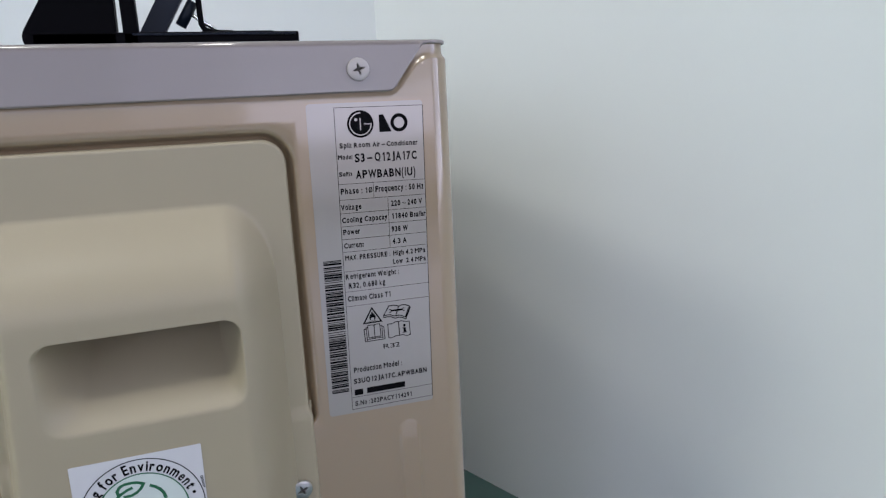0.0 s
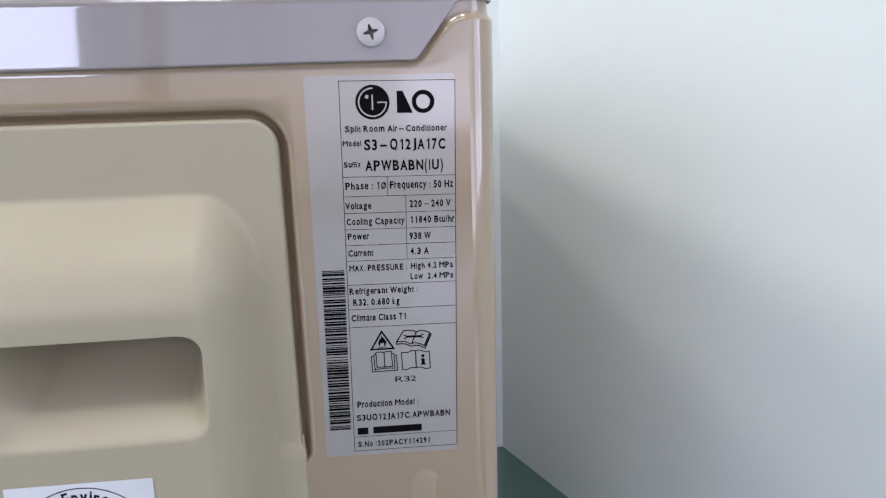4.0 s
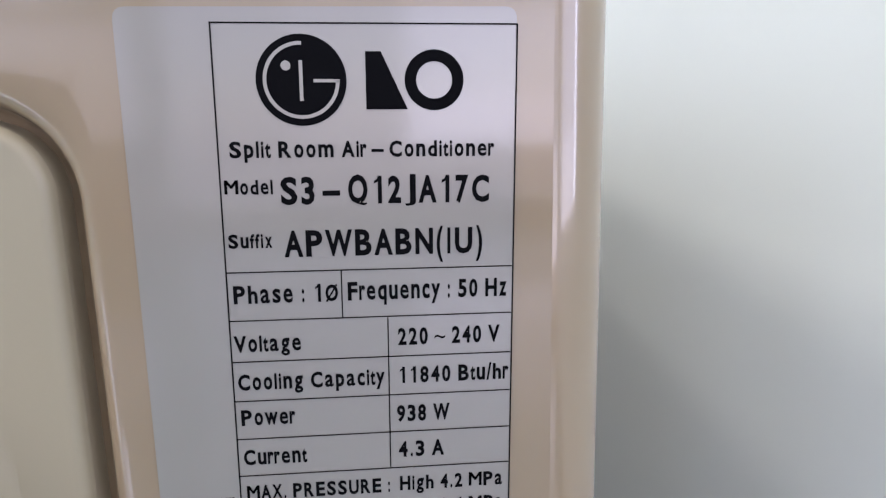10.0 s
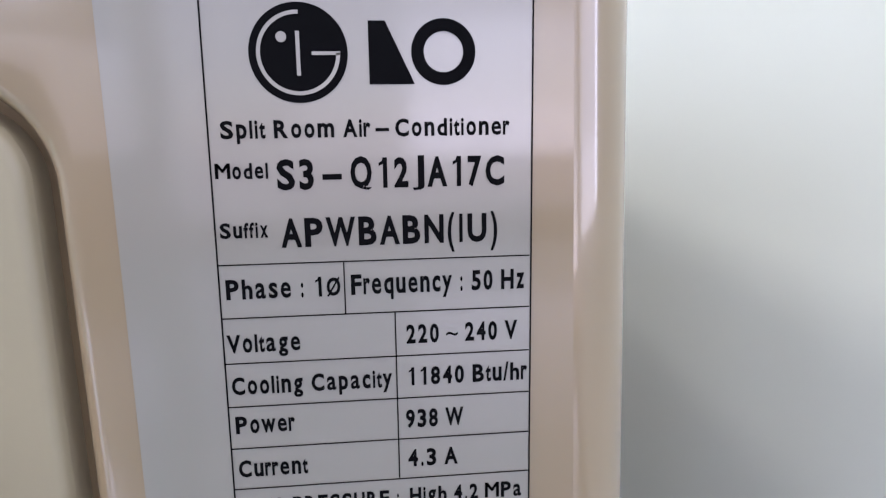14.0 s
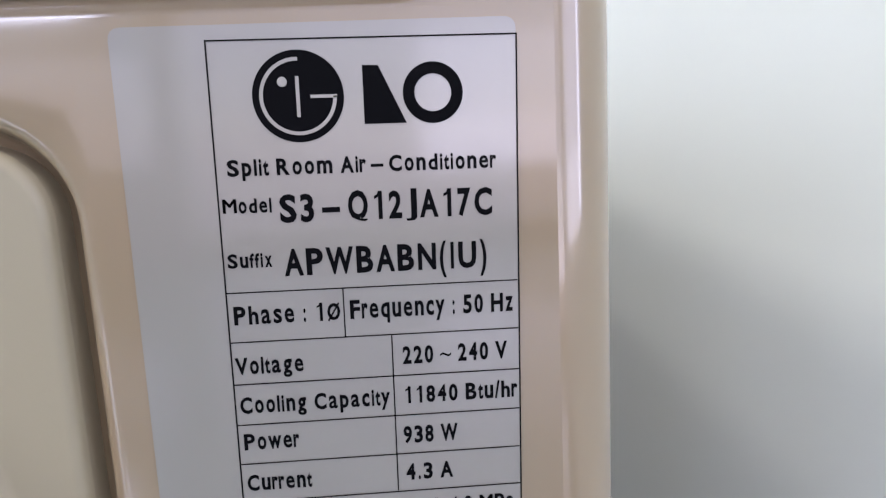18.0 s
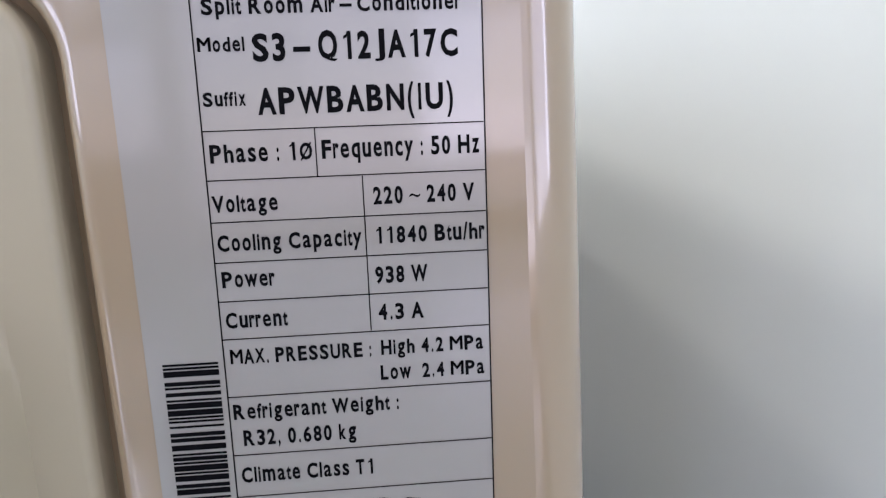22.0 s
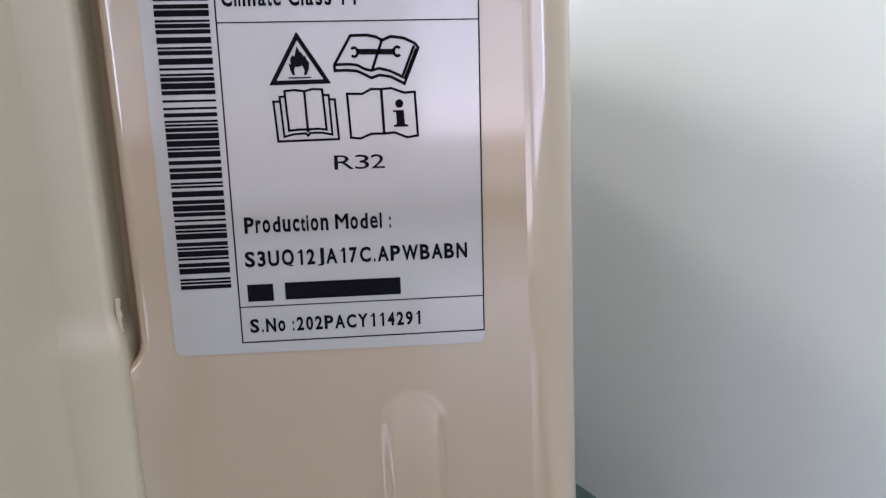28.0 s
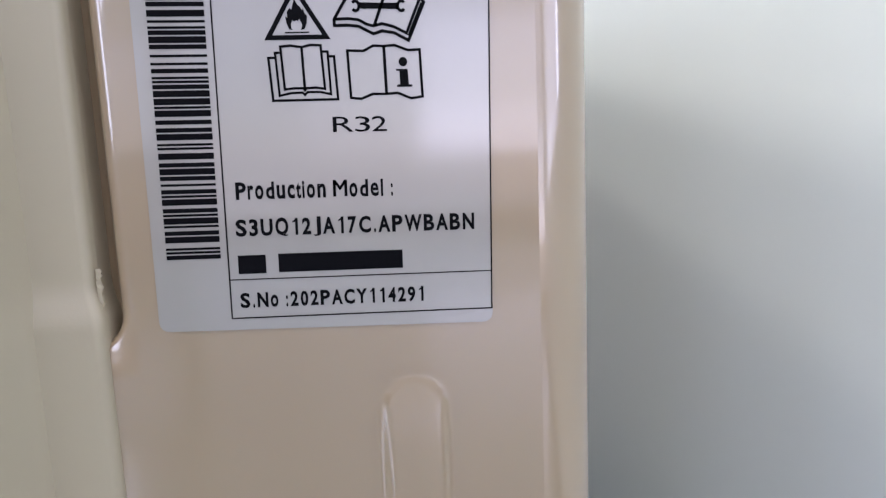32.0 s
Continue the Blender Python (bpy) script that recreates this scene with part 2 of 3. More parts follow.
GLASS = clear_glass()
# the westmost window is unseen, added to carry the east wall's fill light
for nm, wx0, wx1, wz0, wz1 in (("window_fill", -3.85, -2.35, 0.50, 1.95), ("window_1", -2.15, -1.05, 0.42, 1.92), ("window_2", -0.95, 1.65, 0.08, 2.2)):
    win = thing(nm, ((wx0 + wx1) / 2, SOUTH - 0.06, wz0), "white framed window with a clear pane, daylight outside", "window", kind="structure")
    for pn, q in (("window_sill", (wx0, wx1, wz0, wz0 + 0.04)), ("window_head", (wx0, wx1, wz1 - 0.04, wz1)), ("window_jamb", (wx0, wx0 + 0.04, wz0 + 0.04, wz1 - 0.04)), ("window_jamb", (wx1 - 0.04, wx1, wz0 + 0.04, wz1 - 0.04))):
        part(pn, box_bm(q[0], q[1], SOUTH - 0.10, SOUTH - 0.02, q[2], q[3], 0.004), FRAME, win)
    pane = part("pane", box_bm(wx0 + 0.04, wx1 - 0.04, SOUTH - 0.065, SOUTH - 0.059, wz0 + 0.04, wz1 - 0.04), GLASS, win)
    pane.visible_shadow = False
run = (Vector((*CORNER, 0)) - Vector((*NEAR, 0))).normalized()
side_m = Matrix(((run.x, run.y, 0, NEAR[0]), (run.y, -run.x, 0, NEAR[1]), (0, 0, 1, 0), (0, 0, 0, 1)))
win = thing("window_3", side_m @ Vector((2.11, 0.06, 0.46)), "white framed side window with a clear pane, daylight outside", "window", kind="structure")
for pn, q in (("window_sill", (1.075, 3.145, 0.46, 0.49)), ("window_head", (1.075, 3.145, 1.97, 2.0)), ("window_jamb", (1.075, 1.105, 0.49, 1.97)), ("window_jamb", (3.130, 3.145, 0.49, 1.97))):
    part(pn, box_bm(q[0], q[1], 0.02, 0.10, q[2], q[3], 0.003, m=side_m), FRAME, win)
pane = part("pane", box_bm(1.105, 3.130, 0.058, 0.064, 0.49, 1.97, m=side_m), GLASS, win)
pane.visible_shadow = False
DIFFUSER = glow("lamp_diffuser", (1, 0.96, 0.88), 1.5)
for lx, ly, lw, ll, watts in LAMPS:
    lamp = thing("ceiling_lamp", (lx, ly, 2.8), "white ceiling lamp with a flat diffuser", "lamp", group="ceiling lamps")
    hx, hy = lw / 2 + 0.04, ll / 2 + 0.04
    part("lamp_housing", box_bm(lx - hx, lx + hx, ly - hy, ly + hy, 2.735, 2.8, 0.008), FRAME, lamp)
    part("diffuser", box_bm(lx - hx + 0.03, lx + hx - 0.03, ly - hy + 0.03, ly + hy - 0.03, 2.715, 2.738, 0.004), DIFFUSER, lamp)

# ---- the outdoor unit: setting-out ----
RIGHT, BEND, LEFT, DEEP = 0.0649, 0.0118, -0.2150, 0.585
unit = thing("air_conditioner_outdoor_unit", (-0.075, 0.33, 0.0), "beige enamelled outdoor air conditioner unit standing on the green floor", "air conditioner")


def plan_curve(x0, y_end, n=10):
    """The unit's side in plan, round its front corner: points and outward directions."""
    pts = [((x, 0.0), (0.0, -1.0)) for x in (x0,)]
    c = (RIGHT - BEND, BEND)
    for k in range(n + 1):
        a = radians(-90 + 90 * k / n)
        pts.append(((c[0] + BEND * math.cos(a), c[1] + BEND * math.sin(a)), (math.cos(a), math.sin(a))))
    pts.append(((RIGHT, y_end), (1.0, 0.0)))
    return pts


# panel with its sunk field for the handle cover
OPEN = dict(x0=-0.1752, x1=-0.0228, z0=0.3415, z1=0.4972)


def side_panel():
    bm = bmesh.new()
    corner = (0.0155, 0.0155, 0.006, 0.0055)
    n = 52
    profile = [(-0.0125, 0.0500), (-0.0120, 0.0077), (-0.0030, 0.0075), (-0.0014, 0.0068), (-0.0006, 0.0058), (-0.0002, 0.0047), (0.0001, 0.0037), (0.0004, 0.0027), (0.0008, 0.0016), (0.0013, 0.0008), (0.0020, 0.0003), (0.0030, 0.0)]
    loops = []
    for off, y in profile:
        radii = [max(0.0004, q + off) for q in corner]
        ring = rounded(OPEN["x0"] - off, OPEN["x1"] + off, OPEN["z0"] - off * 0.4, OPEN["z1"] + off, radii, 12)
        loops.append([bm.verts.new((x, y, z)) for x, z in ring])
    for a, b in zip(loops, loops[1:]):
        for i in range(n):
            bm.faces.new((a[i], a[(i + 1) % n], b[(i + 1) % n], b[i]))
    bm.faces.new(loops[0])
    # flat field outside the sunk one, out to the edges
    edge = RIGHT - BEND
    brow = 0.5305
    top = [(LEFT, 0.5120), (0.0270, 0.5120), (0.0310, 0.5124), (0.0345, 0.5142), (0.0370, 0.5166), (0.0410, 0.5217), (0.0450, 0.5266), (0.0476, 0.5290), (0.0504, 0.5302), (edge, brow)]
    zt = 0.5120
    ring = loops[-1]
    outer = []
    for v in ring:
        x, z = v.co.x, v.co.z
        cx, cz = (OPEN["x0"] + OPEN["x1"]) / 2, (OPEN["z0"] + OPEN["z1"]) / 2
        dx, dz = (x - cx) / (OPEN["x1"] - OPEN["x0"]), (z - cz) / (OPEN["z1"] - OPEN["z0"])
        m = max(abs(dx), abs(dz)) * 2
        outer.append(bm.verts.new((cx + dx / m * (OPEN["x1"] + 0.008 - OPEN["x0"]), 0, cz + dz / m * (OPEN["z1"] + 0.012 - OPEN["z0"]))))
    for qx in (OPEN["x0"] - 0.004, OPEN["x1"] + 0.004):
        for qz in (OPEN["z0"] - 0.006, OPEN["z1"] + 0.006):
            min(outer, key=lambda v: math.hypot(v.co.x - qx, v.co.z - qz)).co = (qx, 0, qz)
    for i in range(n):
        bm.faces.new((ring[i], ring[(i + 1) % n], outer[(i + 1) % n], outer[i]))
    ox0, ox1 = min(v.co.x for v in outer), max(v.co.x for v in outer)
    oz0, oz1 = min(v.co.z for v in outer), max(v.co.z for v in outer)

    def quad(x0, x1, z0, z1):
        bm.faces.new([bm.verts.new((x, 0, z)) for x, z in ((x0, z0), (x1, z0), (x1, z1), (x0, z1))])

    quad(LEFT, edge, 0.02, oz0)
    quad(LEFT, ox0, oz0, oz1)
    quad(ox1, edge, oz0, oz1)
    quad(LEFT, edge, oz1, zt)
    bm.faces.new([bm.verts.new((x, 0, z)) for x, z in [(edge, zt)] + top[:0:-1]])
    # joggle that dives behind the lid
    path = []
    for i, (x, z) in enumerate(top):
        a, b = Vector(top[max(i - 1, 0)]), Vector(top[min(i + 1, len(top) - 1)])
        d = (b - a).normalized()
        path.append((Vector((x, 0, z)), Vector((-d.y, 0, d.x)), Vector((0, 1, 0))))
    for (px, py), (nx, ny) in plan_curve(edge, 0.30)[2:]:
        path.append((Vector((px, py, brow)), Vector((0, 0, 1)), Vector((-nx, -ny, 0))))
    prof = [(0, 0), (0.0006, 0.0001), (0.0011, 0.0003), (0.0017, 0.0007), (0.0024, 0.0011), (0.0031, 0.0014), (0.0038, 0.00155), (0.0046, 0.0016), (0.0082, 0.0016)]
    rows = [[bm.verts.new(p + m * a + d * b * (0.45 + 0.85 * smooth_step((p.x - 0.026) / 0.016))) for a, b in prof] for p, m, d in path]
    for a, b in zip(rows, rows[1:]):
        for k in range(len(prof) - 1):
            bm.faces.new((a[k], b[k], b[k + 1], a[k + 1]))
    # bent corner
    cols = [[bm.verts.new((px, py, z)) for z in (0.02, brow)] for (px, py), _ in plan_curve(edge, DEEP)[1:]]
    for a, b in zip(cols, cols[1:]):
        bm.faces.new((a[0], b[0], b[1], a[1]))
    # backing behind the lid
    bm.faces.new([bm.verts.new((x, 0.0029, z)) for x, z in ((LEFT, 0.505), (edge, 0.505), (edge, 0.5385), (LEFT, 0.5385))])
    bmesh.ops.remove_doubles(bm, verts=bm.verts, dist=1e-6)
    finish(bm)
    return part("side_panel", bm, PAINT, unit)


side_panel()


def rib(x0, x1, z0, z1, h, mat, parent):
    """A pressed bead with a round head that fades into the panel."""
    bm = bmesh.new()
    w, cx = (x1 - x0) / 2, (x0 + x1) / 2
    loops = []
    for k in range(15):
        r = k / 14
        arc = [radians(180 - 180 * i / 24) for i in range(25)]
        stops = [z0] + [z1 - w - 0.004 * q for q in range(10, 0, -1)]
        line = [(cx - r * w, z) for z in stops] + [(cx + r * w * math.cos(a), z1 - w + r * w * math.sin(a)) for a in arc] + [(cx + r * w, z) for z in stops[::-1]]
        rise = h * (1 - smooth_step((r - 0.58) / 0.30))
        loops.append([bm.verts.new((x, -0.00012 - rise * smooth_step((z1 + 0.002 - z) / 0.018), z)) for x, z in line])
    for a, b in zip(loops, loops[1:]):
        for i in range(len(a) - 1):
            bm.faces.new((a[i], a[i + 1], b[i + 1], b[i]))
    finish(bm)
    return part("pressed_rib", bm, mat, parent)


rib(0.0214, 0.0366, 0.06, 0.3345, 0.0010, PAINT, unit)
# rest of the casing
part("casing", box_bm(LEFT, RIGHT - 0.0045, 0.0560, DEEP - 0.001, 0.02, 0.5345), PAINT, unit)
part("base_pan", box_bm(LEFT + 0.004, RIGHT - 0.004, 0.004, DEEP - 0.004, 0.012, 0.03, 0.003), PAINT, unit)
for fx in (LEFT + 0.04, RIGHT - 0.05):
    for fy in (0.06, 0.48):
        part("foot", box_bm(fx, fx + 0.03, fy, fy + 0.06, 0.0, 0.013, 0.002), SHADE, unit)


# ---- lid ----
def lid():
    bm = bmesh.new()
    cols = [((x, 0.0), (0.0, -1.0)) for x in [LEFT + 0.01 * k for k in range(24)]]
    cols += [((x, 0.0), (0.0, -1.0)) for x in (0.0270, 0.0288, 0.0300, 0.0312, 0.0320, 0.0330, 0.0345, 0.0370, 0.0400, 0.0440, 0.0462, 0.0475, 0.0485, 0.0493, 0.0502, 0.0515)]
    cols += plan_curve(0.0, DEEP - 0.01)[1:]

    def foot_z(x, y):
        keys = [(0.0288, 0.5152), (0.0300, 0.5153), (0.0312, 0.5156), (0.0320, 0.5161), (0.0330, 0.5171), (0.0475, 0.5361), (0.0485, 0.5373), (0.0493, 0.5379), (0.0502, 0.5383), (0.0515, 0.5385)]
        if y > 1e-6 or x >= keys[-1][0]:
            return 0.5385
        if x < 0.0:
            return 0.5152 + 0.0075 * x
        return float(np.interp(x, [k[0] for k in keys], [k[1] for k in keys]))

    rings = []
    for (x, y), (nx, ny) in cols:
        zb = foot_z(x, y)
        tuck = -0.0004
        lean = lambda q: tuck + 0.0019 * max(0.0, (0.5372 - q) / 0.0222)
        e = min(0.0008, (0.5408 - zb) * 0.28)
        knee = max(zb + 2.2 * e, 0.5372)
        prof = [(-0.0010, zb + 0.0002), (lean(zb) - 0.0007, zb), (lean(zb) - 0.0002, zb + 0.25 * e), (lean(zb + e), zb + e), (lean(zb + 1.7 * e), zb + 1.7 * e), (lean(knee - 0.3 * e), knee - 0.3 * e), (tuck, knee)]
        for k in range(1, 7):
            a = radians(90 * k / 6)
            prof.append((tuck - 0.0024 * (1 - math.cos(a)), knee + (0.5408 - knee) * math.sin(a)))
        prof.append((-0.012, 0.5408))
        rings.append([bm.verts.new((x + nx * o, y + ny * o, z)) for o, z in prof])
    for a, b in zip(rings, rings[1:]):
        for k in range(len(a) - 1):
            bm.faces.new((a[k], b[k], b[k + 1], a[k + 1]))
    last = [r[-1] for r in rings]
    bm.faces.new(last + [bm.verts.new((RIGHT - 0.01, DEEP, 0.5408)), bm.verts.new((LEFT, DEEP, 0.5408))])
    finish(bm)
    return part("top_lid", bm, LIDPAINT, unit, "pressed lid with a folded skirt")


lid()


def screw(x, z, y, r, parent, mat, turn):
    bm = bmesh.new()
    nr, na = 30, 120
    rings, deep = [], set()
    for i in range(1, nr + 1):
        q = r * i / nr
        ring = []
        for k in range(na):
            a = 2 * math.pi * k / na
            dome = 0.0010 + 0.0009 * math.sqrt(max(0.0, 1 - (q / r) ** 2))
            if q > r * 0.97:
                dome = 0.0
            lx, lz = q * math.cos(a - turn), q * math.sin(a - turn)
            arm = 0.0
            for u, v in ((lx, lz), (lz, lx)):
                if abs(u) < 0.0030:
                    arm = max(arm, smooth_step((0.00085 * (1.25 - abs(u) / 0.0035) - abs(v)) / 0.0003))
            ring.append(bm.verts.new((x + q * math.cos(a), y - dome + 0.0020 * arm, z + q * math.sin(a))))
            if arm > 0.6:
                deep.add(ring[-1])
        rings.append(ring)
    mid = bm.verts.new((x, y - 0.0004, z))
    for k in range(na):
        bm.faces.new((mid, rings[0][k], rings[0][(k + 1) % na]))
    for a, b in zip(rings, rings[1:]):
        for k in range(na):
            bm.faces.new((a[k], b[k], b[(k + 1) % na], a[(k + 1) % na]))
    # the cross recess gets its shade as a dark colour
    for f in bm.faces:
        f.material_index = int(sum(v in deep or v is mid for v in f.verts) > len(f.verts) / 2)
    finish(bm, clean=False)
    ob = part("screw", bm, mat, parent, "cross-head screw")
    ob.data.materials.append(SHADE)
    return ob


screw(0.0139, 0.5264, -0.0012, 0.0057, unit, STEEL, radians(14))


# ---- handle cover ----
COVER = dict(x0=-0.1714, x1=-0.0256, z0=0.16, z1=0.4946)
FOOT = -0.0358  # crease where the hood meets its flange


def cover_height(x, z):
    # raised hood, its west flank flaring towards the foot
    foot = -0.1600 - 0.055 * max(0.0, 0.4476 - z)
    a = min(1, max(0, (x - foot) / 0.0100))
    b = min(1, max(0, (FOOT - x) / 0.0232))
    c = min(1, max(0, (0.4650 - z) / 0.0430))
    s = 1 - min(1.0, math.sqrt((1 - a) ** 2 + (1 - b) ** 2 + (1 - c) ** 2))
    h = 0.0003 + 0.0283 * (0.85 * math.sin(s * math.pi / 2) + 0.15 * smooth_step(s))
    # the flange steps out where it laps over the panel
    h += 0.0014 * smooth_step((0.3540 - z) / 0.0090) * (1 - smooth_step(s / 0.16))
    # hand pocket under the lip
    rr = 0.009
    qx, qz = abs(x + 0.1003) - 0.0440 + rr, abs(z - 0.3938) - 0.0212 + rr
    d = rr - (math.hypot(max(qx, 0), max(qz, 0)) + min(max(qx, qz), 0.0))
    if d > 0:
        up = min(1.0, max(0.0, (z - 0.3722) / 0.0400))
        low = 0.5 * up + 0.5 * smooth_step(up)
        side = smooth_step((x + 0.1443) / 0.0190) * smooth_step((-0.0563 - x) / 0.0100)
        h -= 0.0540 * low * side * smooth_step(d / 0.0016)
    return h


def handle_cover():
    bm = bmesh.new()
    xs = sorted({round(v, 5) for v in list(np.linspace(COVER["x0"], COVER["x1"], 120)) + list(np.linspace(-0.1446, -0.1330, 26)) + list(np.linspace(-0.0685, -0.0566, 26)) + list(np.linspace(-0.0285, COVER["x1"], 14)) + list(np.linspace(COVER["x0"], -0.1688, 14)) + [FOOT - 0.0006, FOOT, FOOT + 0.0006]})
    zs = sorted({round(v, 5) for v in list(np.linspace(COVER["z0"], 0.36, 60)) + list(np.linspace(0.36, COVER["z1"], 110)) + list(np.linspace(0.4050, 0.4162, 34)) + list(np.linspace(0.4915, 0.4945, 12)) + list(np.linspace(0.3440, 0.3560, 21))})
    r = 0.0120
    cx, cz = COVER["x1"] - r, COVER["z1"] - r
    lx = COVER["x0"] + r
    grid = []
    for z in zs:
        row = []
        for x in xs:
            px, pz = x, z
            if z > cz and (x > cx or x < lx):
                ox = cx if x > cx else lx
                dx, dz = x - ox, z - cz
                m = max(abs(dx), abs(dz))
                l = math.hypot(dx, dz)
                if l > 1e-9:
                    px, pz = ox + dx * m / l, cz + dz * m / l
            edge = min(px - COVER["x0"], COVER["x1"] - px, COVER["z1"] - pz)
            if pz > cz and (px > cx or px < lx):
                edge = r - math.hypot(px - (cx if px > cx else lx), pz - cz)
            e = 1 - min(1, edge / 0.0019)
            drop = 0.0024 * (1 - math.sqrt(max(0.0, 1 - e * e)))
            if px > -0.05:
                px += 0.0014 * smooth_step((0.3530 - pz) / 0.007) * smooth_step((px + 0.032) / 0.006)
            row.append(bm.verts.new((px, -cover_height(px, pz) + drop, pz)))
        grid.append(row)
    for a, b in zip(grid, grid[1:]):
        for i in range(len(xs) - 1):
            bm.faces.new((a[i], a[i + 1], b[i + 1], b[i]))
    # turned-in rim
    rim = [r0[0] for r0 in grid] + grid[-1][1:] + [r0[-1] for r0 in grid[-2::-1]]
    inner = [bm.verts.new((v.co.x, 0.0074, v.co.z)) for v in rim]
    crest = [bm.verts.new(v.co) for v in rim]
    for i in range(len(rim) - 1):
        bm.faces.new((crest[i], crest[i + 1], inner[i + 1], inner[i]))
    finish(bm, clean=False)
    for e in bm.edges:
        a, b = e.verts
        on_foot = all(abs(v.co.x - FOOT) < 1e-6 and v.co.z < 0.430 for v in (a, b))
        e.smooth = not on_foot
    return part("handle_cover", bm, PLASTIC, unit, "moulded cream plastic cover with a sunk hand grip")


cover = handle_cover()

# ragged moulding flash left on the cover's rim
flash = bmesh.new()
rng = random.Random(12)
for k in range(15):
    z = 0.3452 + 0.00072 * k
    w, h = rng.uniform(0.0001, 0.0004) * (1.6 if k in (9, 10, 12) else 1.0), rng.uniform(0.0004, 0.0007)
    x = -0.0248
    pts = [(x - 0.0007, z - h), (x + w * 0.4, z - h * 0.8), (x + w, z + rng.uniform(-0.3, 0.6) * h), (x + w * 0.2, z + h), (x - 0.0007, z + h * 0.8)]
    a = [flash.verts.new((q, 0.0006 + rng.uniform(-0.0002, 0.0002), r)) for q, r in pts]
    b = [flash.verts.new((q - 0.0001, 0.0013, r)) for q, r in pts]
    flash.faces.new(a)
    for i in range(5):
        flash.faces.new((a[i], b[i], b[(i + 1) % 5], a[(i + 1) % 5]))
finish(flash, smooth=False)
part("moulding_flash", flash, PLASTIC, cover, "ragged pale moulding flash")
part("panel_crease", prism([(-0.1850, 0.05), (-0.1835, 0.05), (-0.1835, 0.37), (-0.1842, 0.372), (-0.1850, 0.37)], -0.0011, 0.0004, 0.0005), PAINT, unit)
screw(-0.0340, 0.3068, -0.0027, 0.0053, unit, BARE, radians(25))


# ---- printing ----
def letters(text, bold=0.0):
    cu = bpy.data.curves.new("lettering", "FONT")
    cu.body, cu.size, cu.offset, cu.resolution_u = text, 1.0, bold, 3
    tmp = new("lettering", cu)
    dg = bpy.context.evaluated_depsgraph_get()
    dg.update()
    me = bpy.data.meshes.new_from_object(tmp.evaluated_get(dg))
    bpy.data.objects.remove(tmp)
    bm = bmesh.new()
    bm.from_mesh(me)
    bpy.data.meshes.remove(me)
    if text == "1":
        x0, x1, _, top = extent(bm)
        w = x1 - x0
        bm.faces.new([bm.verts.new((x, y, 0)) for x, y in ((x0 - w * 0.95, top * 0.70), (x0, top * 0.78), (x0, top), (x0 - w * 0.2, top * 0.88), (x0 - w * 0.95, top * 0.82))])
    return bm


def extent(bm):
    xs, ys = [v.co.x for v in bm.verts], [v.co.y for v in bm.verts]
    return min(xs), max(xs), min(ys), max(ys)


_h = letters("H")
CAP = extent(_h)[3]
_h.free()


